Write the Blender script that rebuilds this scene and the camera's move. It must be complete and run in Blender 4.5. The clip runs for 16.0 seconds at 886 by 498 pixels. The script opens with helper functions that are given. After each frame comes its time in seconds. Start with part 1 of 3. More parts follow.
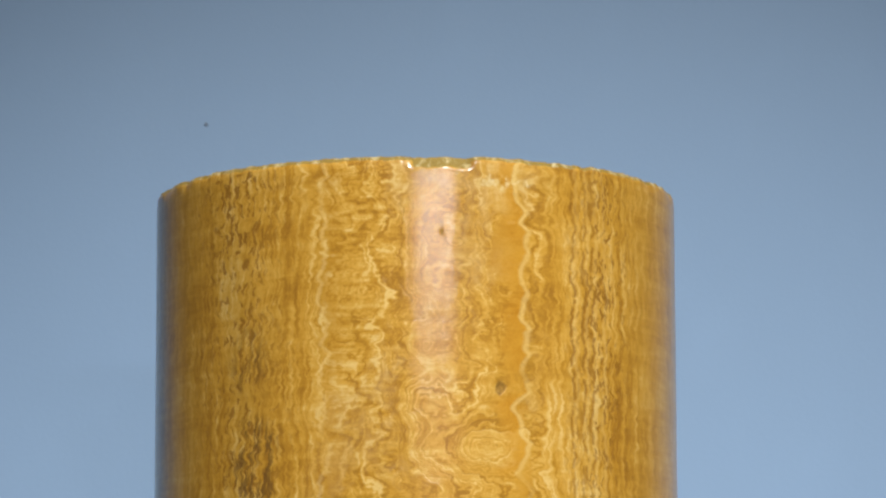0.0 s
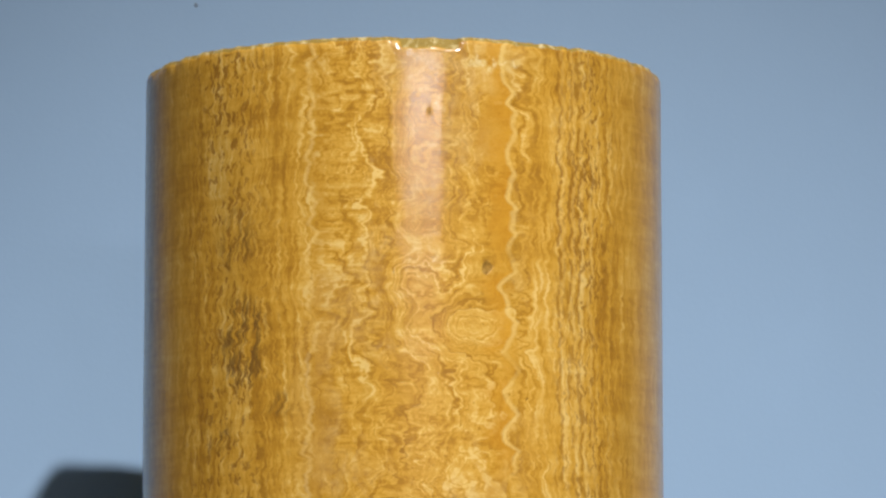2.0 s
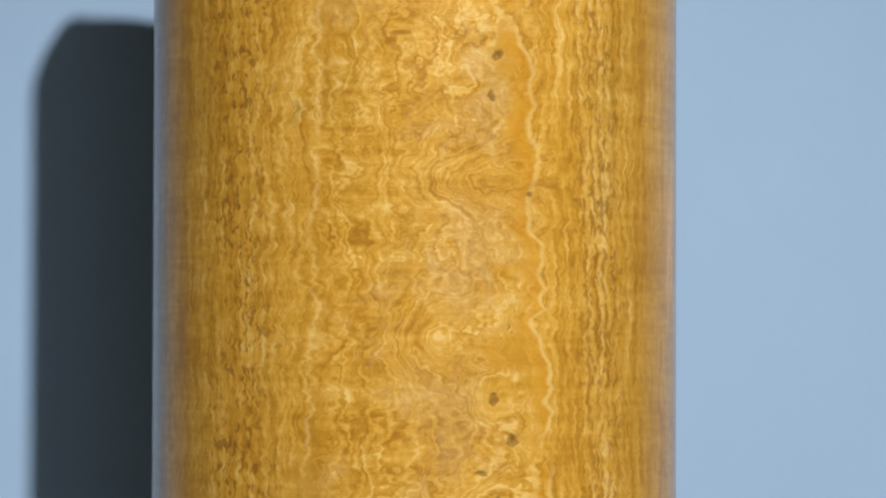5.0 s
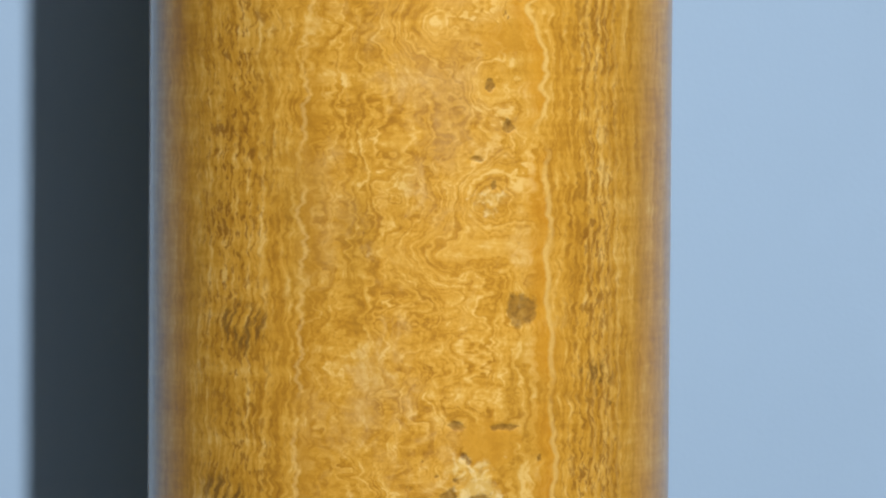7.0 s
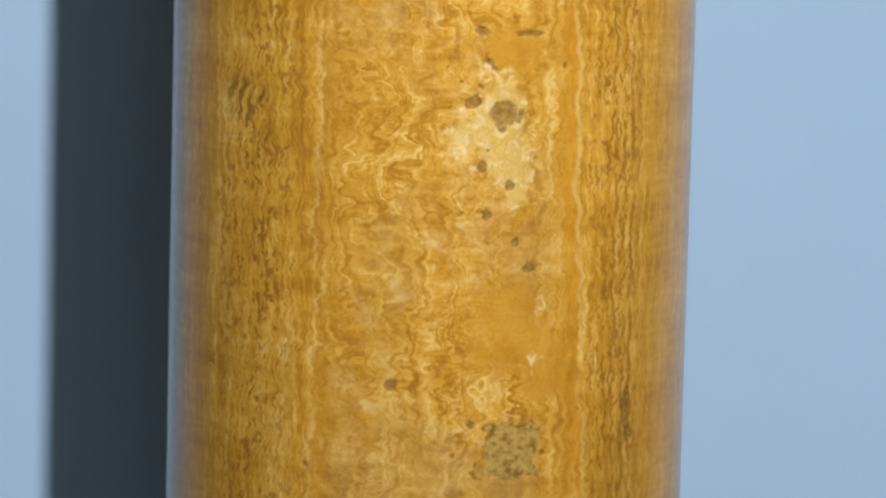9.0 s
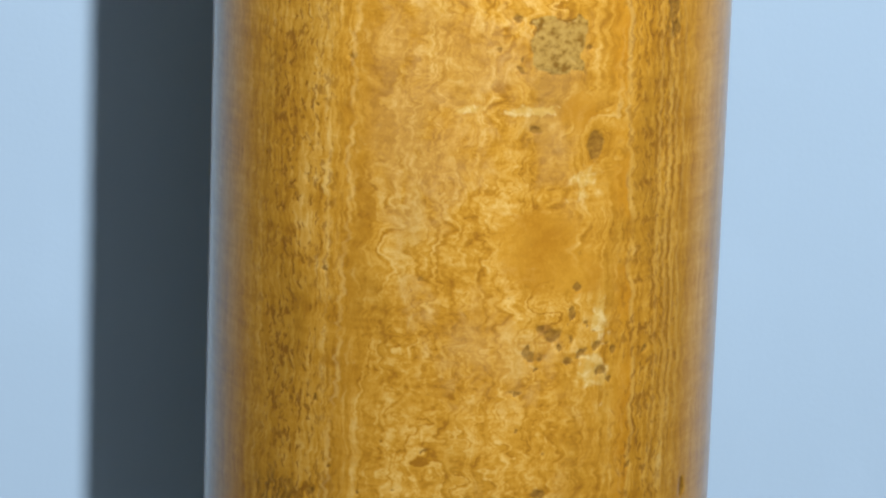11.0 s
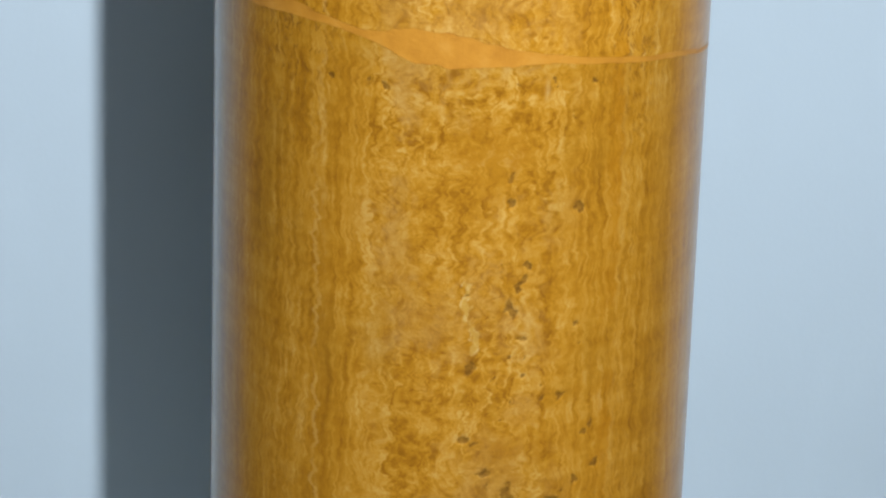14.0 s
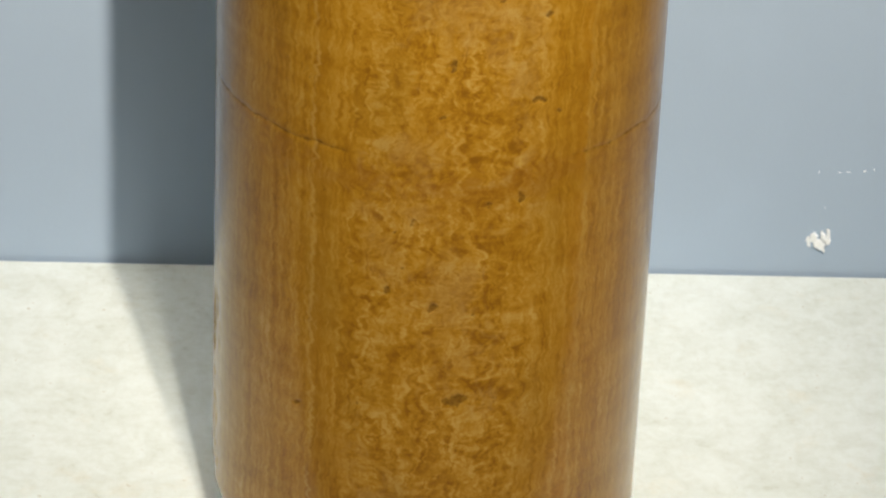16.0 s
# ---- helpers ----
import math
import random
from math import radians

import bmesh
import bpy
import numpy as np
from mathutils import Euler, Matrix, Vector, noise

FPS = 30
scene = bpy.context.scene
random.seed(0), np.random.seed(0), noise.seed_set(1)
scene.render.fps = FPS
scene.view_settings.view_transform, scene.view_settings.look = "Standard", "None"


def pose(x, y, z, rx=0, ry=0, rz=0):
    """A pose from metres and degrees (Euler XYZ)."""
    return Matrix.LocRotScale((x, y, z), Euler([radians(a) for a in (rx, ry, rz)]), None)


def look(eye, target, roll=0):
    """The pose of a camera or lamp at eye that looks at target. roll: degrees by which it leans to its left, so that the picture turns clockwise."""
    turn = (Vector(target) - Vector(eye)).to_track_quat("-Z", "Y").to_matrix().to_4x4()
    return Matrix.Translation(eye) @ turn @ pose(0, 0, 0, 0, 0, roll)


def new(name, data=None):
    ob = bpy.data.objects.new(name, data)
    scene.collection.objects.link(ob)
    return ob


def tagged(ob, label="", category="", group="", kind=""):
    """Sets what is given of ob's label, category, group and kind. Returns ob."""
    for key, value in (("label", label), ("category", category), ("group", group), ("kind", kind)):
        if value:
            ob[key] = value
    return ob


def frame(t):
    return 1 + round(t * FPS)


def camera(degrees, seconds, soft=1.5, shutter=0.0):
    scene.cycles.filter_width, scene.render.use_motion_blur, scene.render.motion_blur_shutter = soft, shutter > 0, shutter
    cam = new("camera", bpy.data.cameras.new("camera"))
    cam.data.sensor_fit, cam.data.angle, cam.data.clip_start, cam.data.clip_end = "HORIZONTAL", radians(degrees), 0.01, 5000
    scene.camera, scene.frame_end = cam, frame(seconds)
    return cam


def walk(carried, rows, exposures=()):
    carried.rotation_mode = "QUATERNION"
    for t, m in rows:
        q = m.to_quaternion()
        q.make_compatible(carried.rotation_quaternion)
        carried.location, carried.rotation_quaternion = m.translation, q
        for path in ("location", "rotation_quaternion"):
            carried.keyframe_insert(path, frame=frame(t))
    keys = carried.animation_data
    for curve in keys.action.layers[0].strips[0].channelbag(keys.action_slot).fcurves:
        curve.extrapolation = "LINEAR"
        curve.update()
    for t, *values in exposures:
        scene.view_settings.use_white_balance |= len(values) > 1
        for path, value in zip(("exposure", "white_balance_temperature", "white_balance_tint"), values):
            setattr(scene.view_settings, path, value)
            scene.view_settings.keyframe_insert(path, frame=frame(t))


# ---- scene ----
cam = camera(13.13, 16.0, soft=2.5)

# seconds, place in metres, pitch, lean and yaw in degrees
PATH = [
    (0.0, -0.0009, -2.1342, 1.6664, 8.944, 0.156, -0.411),
    (0.5, 0.0004, -2.1424, 1.6687, 8.618, 0.147, -0.426),
    (1.0, 0.0019, -2.1467, 1.6684, 8.180, -0.032, -0.382),
    (1.5, 0.0032, -2.1466, 1.6657, 7.743, 0.035, -0.413),
    (2.0, 0.0024, -2.1460, 1.6625, 7.217, -0.005, -0.531),
    (2.5, 0.0017, -2.1484, 1.6530, 6.741, 0.083, -0.653),
    (3.0, 0.0008, -2.1472, 1.6416, 6.134, 0.043, -0.621),
    (3.5, 0.0028, -2.1485, 1.6293, 5.433, 0.088, -0.524),
    (4.0, 0.0017, -2.1396, 1.6138, 4.413, 0.006, -0.372),
    (4.2, 0.0021, -2.1353, 1.6123, 3.811, -0.078, -0.314),
    (6.3, 0.0108, -2.1396, 1.5948, -0.447, -0.210, -0.239),
    (6.5, 0.0092, -2.1412, 1.5928, -0.865, -0.301, -0.294),
    (7.0, 0.0066, -2.1419, 1.5840, -2.149, -0.374, -0.306),
    (7.5, 0.0039, -2.1374, 1.5762, -3.496, -0.680, -0.317),
    (8.0, 0.0012, -2.1323, 1.5695, -4.831, -0.938, -0.332),
    (8.5, 0.0012, -2.1345, 1.5622, -6.074, -1.185, -0.287),
    (9.0, 0.0017, -2.1410, 1.5548, -7.205, -1.442, 0.015),
    (9.2, 0.0006, -2.1399, 1.5528, -7.722, -1.515, 0.047),
    (11.3, -0.0018, -2.1354, 1.5352, -13.660, -1.894, 0.764),
    (11.5, -0.0015, -2.1392, 1.5329, -14.194, -1.761, 0.739),
    (12.0, -0.0016, -2.1428, 1.5225, -15.572, -1.598, 0.620),
    (12.5, -0.0009, -2.1452, 1.5080, -16.918, -1.496, 0.598),
    (13.0, 0.0006, -2.1485, 1.4987, -18.404, -1.622, 0.656),
    (13.5, 0.0033, -2.1449, 1.4909, -20.157, -1.673, 0.837),
    (14.0, 0.0029, -2.1412, 1.4888, -21.975, -1.689, 0.938),
    (14.5, 0.0018, -2.1455, 1.4934, -24.093, -1.679, 1.060),
    (15.0, 0.0020, -2.1691, 1.5001, -26.138, -1.623, 0.996),
    (15.5, 0.0026, -2.1947, 1.5026, -28.160, -1.889, 1.112),
    (16.0, 0.0022, -2.2249, 1.4889, -29.799, -2.163, 1.104),
]
EXPOSURE = [
    (0.0, -0.10, 5800, 8),
    (4.0, -0.05, 6050, 8),
    (7.0, 0.08, 6050, 8),
    (9.0, 0.16, 6100, 8),
    (11.5, 0.71, 6300, 7),
    (13.0, 0.87, 6600, 8),
    (14.0, 0.95, 7100, 9),
    (15.0, 1.00, 7900, 11),
    (16.0, 0.90, 8300, 13),
]
walk(cam, [(t, pose(x, y, z, 90 + p, lean, yaw)) for t, x, y, z, p, lean, yaw in PATH], EXPOSURE)

# ---- light: gallery ceiling spots in a dim room ----
world = bpy.data.worlds.new("room_air")
world.use_nodes = True
world.node_tree.nodes["Background"].inputs[0].default_value = (0.5, 0.6, 0.75, 1)
world.node_tree.nodes["Background"].inputs[1].default_value = 0.0
scene.world = world


def spot(name, eye, target, watts, degrees, blend, radius, colour):
    data = bpy.data.lights.new(name, "SPOT")
    data.energy, data.spot_size, data.spot_blend = watts, radians(degrees), blend
    data.shadow_soft_size, data.color = radius, colour
    ob = new(name, data)
    ob.matrix_world = look(eye, target)
    return ob


spot("ceiling_spot", (0.965, -3.885, 4.51), (0.02, 0.35, 1.18), 1360, 26.0, 1.0, 0.07, (1.0, 0.97, 0.94))
spot("ceiling_spot", (0.38, -2.49, 4.95), (0.0, -0.12, 0.04), 430, 11, 1.0, 0.06, (1.0, 0.97, 0.94))
spot("ceiling_downlight", (-0.50, -0.30, 5.20), (-0.24, 0.13, 0.2), 168, 16, 1.0, 0.10, (1.0, 0.98, 0.95))
spot("ceiling_downlight", (0.50, -0.30, 5.20), (0.24, 0.13, 0.2), 155, 16, 1.0, 0.10, (1.0, 0.98, 0.95))
# a wide lamp on the far wall, behind the viewer
panel = bpy.data.lights.new("wall_lamp", "AREA")
panel.shape, panel.size, panel.size_y, panel.energy, panel.color = "RECTANGLE", 1.00, 0.11, 11.0, (1.0, 0.97, 0.98)
new("wall_lamp", panel).matrix_world = look((0.48, -3.55, 2.58), (0.0, 0.0, 1.95))

# ---- materials ----


class Graph:
    """A small builder of node materials."""

    def __init__(self, name):
        self.mat = bpy.data.materials.new(name)
        self.mat.use_nodes = True
        self.tree = self.mat.node_tree
        self.bsdf = self.tree.nodes["Principled BSDF"]

    def put(self, socket, value):
        if hasattr(value, "is_linked"):
            self.tree.links.new(value, socket)
        elif isinstance(value, tuple) and len(value) == 3 and socket.type == "RGBA":
            socket.default_value = (*value, 1)
        else:
            socket.default_value = value

    def attribute(self, name):
        node = self.tree.nodes.new("ShaderNodeAttribute")
        node.attribute_name = name
        return node

    def math(self, op, a, b=0.0, c=0.0, clamp=False):
        node = self.tree.nodes.new("ShaderNodeMath")
        node.operation, node.use_clamp = op, clamp
        for socket, value in zip(node.inputs, (a, b, c)):
            self.put(socket, value)
        return node.outputs[0]

    def add(self, *terms):
        total = terms[0]
        for term in terms[1:]:
            total = self.math("ADD", total, term)
        return total

    def mul(self, a, b):
        return self.math("MULTIPLY", a, b)

    def step(self, value, low, high):
        node = self.tree.nodes.new("ShaderNodeMapRange")
        node.interpolation_type = "SMOOTHSTEP"
        self.put(node.inputs["Value"], value)
        self.put(node.inputs["From Min"], low)
        self.put(node.inputs["From Max"], high)
        return node.outputs[0]

    def scaled(self, vector, by, shift=(0, 0, 0)):
        node = self.tree.nodes.new("ShaderNodeMapping")
        self.put(node.inputs["Vector"], vector)
        node.inputs["Scale"].default_value = by
        node.inputs["Location"].default_value = shift
        return node.outputs[0]

    def noise(self, vector, scale=1.0, detail=3.0, rough=0.55, warp=0.0, dims="3D"):
        node = self.tree.nodes.new("ShaderNodeTexNoise")
        node.noise_dimensions = dims
        if dims == "1D":
            self.put(node.inputs["W"], vector)
        else:
            self.put(node.inputs["Vector"], vector)
        node.inputs["Scale"].default_value = scale
        node.inputs["Detail"].default_value = detail
        node.inputs["Roughness"].default_value = rough
        node.inputs["Distortion"].default_value = warp
        return node.outputs["Fac"]

    def ramp(self, value, *stops):
        node = self.tree.nodes.new("ShaderNodeValToRGB")
        self.put(node.inputs[0], value)
        band = node.color_ramp.elements
        while len(band) < len(stops):
            band.new(0.5)
        for element, (at, colour) in zip(band, stops):
            element.position, element.color = at, (*colour, 1)
        return node.outputs[0]

    def mix(self, by, a, b, how="MIX"):
        node = self.tree.nodes.new("ShaderNodeMix")
        node.data_type, node.blend_type = "RGBA", how
        self.put(node.inputs[0], by)
        self.put(node.inputs[6], a)
        self.put(node.inputs[7], b)
        return node.outputs[2]

    def bump(self, height, strength, distance):
        node = self.tree.nodes.new("ShaderNodeBump")
        node.inputs["Strength"].default_value = strength
        node.inputs["Distance"].default_value = distance
        self.put(node.inputs["Height"], height)
        self.put(self.bsdf.inputs["Normal"], node.outputs[0])
        return node.outputs[0]

    def shade(self, **values):
        for key, value in values.items():
            self.put(self.bsdf.inputs[key.replace("_", " ")], value)


def alabaster():
    """Polished honey-yellow banded stone: wavy vertical layers, folded into rings along the middle."""
    g = Graph("honey_alabaster")
    skin = g.attribute("skin").outputs["Vector"]
    sep = g.tree.nodes.new("ShaderNodeSeparateXYZ")
    g.put(sep.inputs[0], skin)
    u, z = sep.outputs[0], sep.outputs[1]
    wild = g.attribute("wild").outputs["Fac"]
    fold = g.attribute("fold").outputs["Fac"]
    dash = g.attribute("dash").outputs["Fac"]
    pit = g.attribute("pit").outputs["Fac"]
    pale = g.attribute("pale").outputs["Fac"]
    plain = g.attribute("plain").outputs["Fac"]
    stain = g.attribute("stain").outputs["Fac"]
    low = g.attribute("low").outputs["Fac"]

    def centred(value):
        return g.math("SUBTRACT", value, 0.5)

    def wander(by, shift=(0, 0, 0), detail=2, rough=0.55, warp=0.0):
        return centred(g.noise(g.scaled(skin, by, shift), 1, detail, rough, warp))

    # layers jag in step with their neighbours; along the middle they swell into lumps
    sway = wander((14, 7, 1), detail=3)
    jag = wander((20, 78, 1), (2, 5, 0))
    tooth = wander((42, 250, 1), (7, 1, 0))
    lump = wander((62, 54, 1), (1, 3, 0), 3)
    ripple = wander((190, 170, 1), detail=3, rough=0.6)
    layer = g.add(
        u, fold,
        g.mul(sway, g.math("MULTIPLY_ADD", wild, 0.050, 0.016)),
        g.mul(jag, g.math("MULTIPLY_ADD", wild, 0.026, 0.009)),
        g.mul(tooth, g.math("MULTIPLY_ADD", wild, 0.0080, 0.0048)),
        g.mul(lump, g.math("MULTIPLY_ADD", wild, 0.044, 0.002)),
        g.mul(ripple, 0.0016),
    )
    join = g.tree.nodes.new("ShaderNodeCombineXYZ")
    g.put(join.inputs[0], layer)
    g.put(join.inputs[1], z)
    sheet = join.outputs[0]
    broad = centred(g.noise(g.scaled(sheet, (52, 3, 1)), 1, 2, 0.5))
    thin = centred(g.noise(g.scaled(sheet, (250, 15, 1), (3, 1, 0)), 1, 2, 0.55))
    fine = centred(g.noise(g.scaled(sheet, (700, 80, 1), (5, 7, 0)), 1, 2, 0.5))
    comb = wander((40, 290, 1), (6, 3, 0), 3, 0.6, 0.5)
    shelf = wander((9, 58, 1), (4, 8, 0), 3)
    clot = g.noise(g.scaled(skin, (75, 60, 1), (3.1, 1.7, 0)), 1, 5, 0.65, 1.2)
    # each growth layer starts with a sharp pale edge and deepens to orange behind it
    turns = g.add(g.mul(layer, 78.0), g.mul(centred(g.noise(g.scaled(sheet, (34, 3, 1), (2, 2, 0)), 1, 2)), 2.6))
    growth = g.ramp(
        g.math("FRACT", turns),
        (0.0, (0.78, 0.78, 0.78)), (0.09, (0.70, 0.70, 0.70)), (0.17, (0.36, 0.36, 0.36)), (0.30, (0.38, 0.38, 0.38)),
        (0.70, (0.52, 0.52, 0.52)), (0.95, (0.56, 0.56, 0.56)), (1.0, (0.78, 0.78, 0.78)),
    )
    strong = g.step(g.noise(g.scaled(sheet, (26, 12, 1), (9, 9, 0)), 1, 2), 0.36, 0.62)
    # lumps ringed like agate
    swell = g.noise(g.scaled(skin, (30, 34, 1), (5.5, 2.5, 0)), 1, 2, 0.5, 0.7)
    agate = g.ramp(
        g.math("FRACT", g.add(g.mul(swell, 11.0), g.mul(ripple, 0.5))),
        (0.0, (0.30, 0.30, 0.30)), (0.10, (0.34, 0.34, 0.34)), (0.22, (0.66, 0.66, 0.66)), (0.6, (0.52, 0.52, 0.52)), (1.0, (0.46, 0.46, 0.46)),
    )
    eyed = g.mul(wild, g.step(g.noise(g.scaled(skin, (16, 12, 1), (3, 6, 0)), 1, 2), 0.42, 0.60))
    dim_brown_part = g.attribute("brown_or_dim").outputs["Fac"]
    worm = g.math("SUBTRACT", 0.085, g.math("ABSOLUTE", wander((80, 72, 1), (6, 2, 0), 2, 0.5, 1.0)))
    crisp = g.mul(g.add(1.16, g.mul(low, -0.08), g.mul(dim_brown_part, -0.12)), g.math("SUBTRACT", 1.0, g.mul(g.step(g.math("ABSOLUTE", u), 0.118, 0.165), 0.5)))
    tone = g.add(
        0.49,
        g.mul(g.add(g.mul(broad, 0.42), g.mul(thin, g.math("MULTIPLY_ADD", wild, 0.20, 0.56)), g.mul(fine, 0.50)), crisp),
        g.mul(g.mul(centred(growth), strong), g.math("MULTIPLY_ADD", wild, 0.22, 0.26)),
        g.mul(g.mul(centred(agate), eyed), 0.55),
        g.mul(centred(clot), g.math("MULTIPLY_ADD", wild, 0.26, 0.12)),
        g.mul(comb, g.add(g.math("MULTIPLY_ADD", low, -0.18, 0.26), g.mul(wild, 0.16), g.mul(g.attribute("wisp").outputs["Fac"], 0.45))),
        g.mul(shelf, 0.34),
        g.mul(g.mul(worm, wild), g.math("MULTIPLY_ADD", dim_brown_part, 1.0, 0.5)),
        g.mul(centred(g.noise(g.scaled(skin, (210, 170, 1), (1, 4, 0)), 1, 3, 0.6, 0.5)), 0.24),
        g.mul(g.mul(low, wild), g.mul(wander((32, 74, 1), (9, 4, 0), 3, 0.55, 1.6), g.math("MULTIPLY_ADD", g.step(z, 0.30, 0.46), -0.9, 1.9))),
    )
    colour = g.ramp(
        tone,
        (0.24, (0.35, 0.155, 0.014)), (0.40, (0.475, 0.229, 0.020)), (0.50, (0.565, 0.288, 0.030)),
        (0.60, (0.64, 0.352, 0.055)), (0.76, (0.75, 0.485, 0.140)),
    )
    # taupe clots along the middle, orange beside them, olive patches
    drift = g.noise(g.scaled(skin, (14, 9, 1), (7, 2, 0)), 1, 4)
    taupe = g.mul(wild, g.step(g.add(drift, g.mul(centred(clot), 0.45)), 0.46, 0.64))
    colour = g.mix(g.mul(taupe, g.math("MULTIPLY_ADD", low, 0.3, 0.55)), colour, g.ramp(clot, (0.3, (0.36, 0.20, 0.055)), (0.55, (0.55, 0.33, 0.105)), (0.72, (0.68, 0.47, 0.19))))
    olive = g.step(g.noise(g.scaled(skin, (22, 7, 1), (1, 5, 0)), 1, 3), 0.5, 0.72)
    colour = g.mix(g.mul(olive, 0.22), colour, (0.31, 0.185, 0.030))
    # smooth orange fields
    crumb = centred(g.noise(g.scaled(skin, (150, 140, 1), (2, 6, 0)), 1, 4, 0.65, 0.8))
    field = g.step(g.add(plain, g.mul(centred(clot), 1.2), g.mul(crumb, 0.6)), 0.30, 0.70)
    colour = g.mix(g.mul(field, 0.75), colour, g.ramp(g.noise(skin, 40, 4), (0.35, (0.47, 0.215, 0.016)), (0.65, (0.58, 0.295, 0.030))))
    # rust drawn along the hairline break
    rust = g.mul(g.attribute("rust").outputs["Fac"], g.step(g.add(clot, g.mul(shelf, 0.9), g.mul(comb, 0.4)), 0.42, 0.62))
    colour = g.mix(g.mul(rust, 0.40), colour, (0.30, 0.105, 0.014))
    # one bright zigzag layer, orange behind it
    shake = g.add(g.mul(wander((6, 62, 1), (1, 1, 0)), 0.016), g.mul(wander((9, 190, 1), (4, 2, 0)), 0.009), g.mul(ripple, 0.002))
    zig = g.add(g.attribute("zig").outputs["Fac"], shake)
    patchy = g.step(g.noise(g.scaled(skin, (3, 34, 1), (6, 6, 0)), 1, 3), 0.34, 0.56)
    deep = g.mul(g.step(zig, 0.0006, 0.0026), g.math("SUBTRACT", 1.0, g.step(zig, 0.004, 0.015)))
    colour = g.mix(g.mul(g.mul(deep, patchy), 0.42), colour, (0.43, 0.200, 0.015))
    bright = g.mul(g.math("SUBTRACT", 1.0, g.step(g.math("ABSOLUTE", zig), 0.0004, 0.0019)), g.math("MULTIPLY_ADD", patchy, 0.75, 0.1))
    colour = g.mix(g.mul(bright, g.math("MULTIPLY_ADD", dim_brown_part, 0.06, 0.48)), colour, (0.75, 0.50, 0.165))
    # a scalloped layer: orange bays closed by a pale crest
    bay = g.math("ABSOLUTE", wander((7, 46, 1), (3, 7, 0), 0.6))
    crest = g.add(g.attribute("crest").outputs["Fac"], g.mul(bay, g.math("MULTIPLY_ADD", g.step(z, 1.35, 1.65), 0.030, 0.012)), g.mul(tooth, 0.002), g.mul(jag, 0.006), g.mul(ripple, 0.0025), -0.005)
    ebb = g.step(g.noise(g.scaled(skin, (4, 22, 1), (8, 3, 0)), 1, 3), 0.32, 0.54)
    basin = g.mul(g.math("SUBTRACT", 1.0, g.step(crest, -0.0022, -0.0004)), g.step(crest, -0.017, -0.003))
    colour = g.mix(g.mul(g.mul(basin, ebb), g.math("MULTIPLY_ADD", low, -0.35, 0.76)), colour, g.ramp(clot, (0.35, (0.49, 0.205, 0.011)), (0.65, (0.61, 0.295, 0.022))))
    bright = g.mul(g.math("SUBTRACT", 1.0, g.step(g.math("ABSOLUTE", crest), 0.0005, 0.0024)), g.math("MULTIPLY_ADD", ebb, 0.80, 0.05))
    colour = g.mix(g.mul(bright, g.math("MULTIPLY_ADD", dim_brown_part, -0.45, 0.66)), colour, (0.74, 0.485, 0.14))
    # porous dark dashes that follow the layers
    hole = g.noise(g.scaled(sheet, (400, 150, 1)), 1, 3, 0.6, 0.3)
    swarm = g.noise(g.scaled(skin, (60, 45, 1), (2, 9, 0)), 1, 2)
    dark = g.mul(g.step(g.add(hole, g.mul(centred(swarm), 0.36)), 0.530, 0.605), dash)
    # dark beaded cords
    lane = g.add(g.attribute("lane").outputs["Fac"], g.mul(wander((10, 60, 1), (5, 1, 0)), 0.010), g.mul(wander((16, 230, 1), (2, 4, 0)), 0.0035))
    reach = g.attribute("cord").outputs["Fac"]
    for off, grip in ((0.0, 0.38), (0.0075, 0.41), (0.0135, 0.40), (0.020, 0.52)):
        near = g.math("ABSOLUTE", g.math("SUBTRACT", lane, off))
        bead = g.noise(g.scaled(skin, (60, 150, 1), (off * 900, 8, 0)), 1, 3, 0.6)
        string = g.mul(g.math("SUBTRACT", 1.0, g.step(near, 0.0003, 0.0016)), g.step(bead, grip, grip + 0.12))
        dark = g.math("MAXIMUM", dark, g.mul(string, reach))
        pale_side = g.math("SUBTRACT", 1.0, g.step(g.math("ABSOLUTE", g.math("SUBTRACT", lane, off + 0.0026)), 0.0004, 0.0016))
        colour = g.mix(g.mul(g.mul(pale_side, reach), 0.30), colour, (0.74, 0.48, 0.14))
    colour = g.mix(g.mul(dark, 0.80), colour, (0.24, 0.098, 0.010))
    fleck = g.mul(g.step(g.noise(g.scaled(skin, (230, 190, 1), (5, 5, 0)), 1, 3, 0.6), 0.67, 0.74), g.math("MULTIPLY_ADD", dash, 0.5, 0.4))
    colour = g.mix(g.mul(fleck, 0.72), colour, (0.20, 0.10, 0.022))
    # brown streaked stains
    lean = g.tree.nodes.new("ShaderNodeCombineXYZ")
    g.put(lean.inputs[0], g.add(layer, g.mul(z, -0.28)))
    g.put(lean.inputs[1], z)
    streak = g.noise(g.scaled(lean.outputs[0], (330, 48, 1), (4, 4, 0)), 1, 3, 0.6, 0.4)
    brown_or_dim = g.mul(g.step(stain, 0.15, 0.7), g.step(streak, 0.44, 0.60))
    colour = g.mix(g.mul(brown_or_dim, 0.82), colour, (0.16, 0.078, 0.016))
    # cream crust, and a few glints painted in as cream
    crust_glint = g.step(g.add(pale, g.mul(centred(clot), 1.1), g.mul(crumb, 1.3)), 0.34, 0.72)
    colour = g.mix(g.mul(crust_glint, 0.68), colour, g.ramp(crumb, (0.0, (0.66, 0.44, 0.12)), (0.12, (0.82, 0.65, 0.31))))
    # dirt held in the pits
    grime = g.step(g.add(pit, g.mul(ripple, 0.6), g.mul(crumb, 0.9)), 0.20, 0.52)
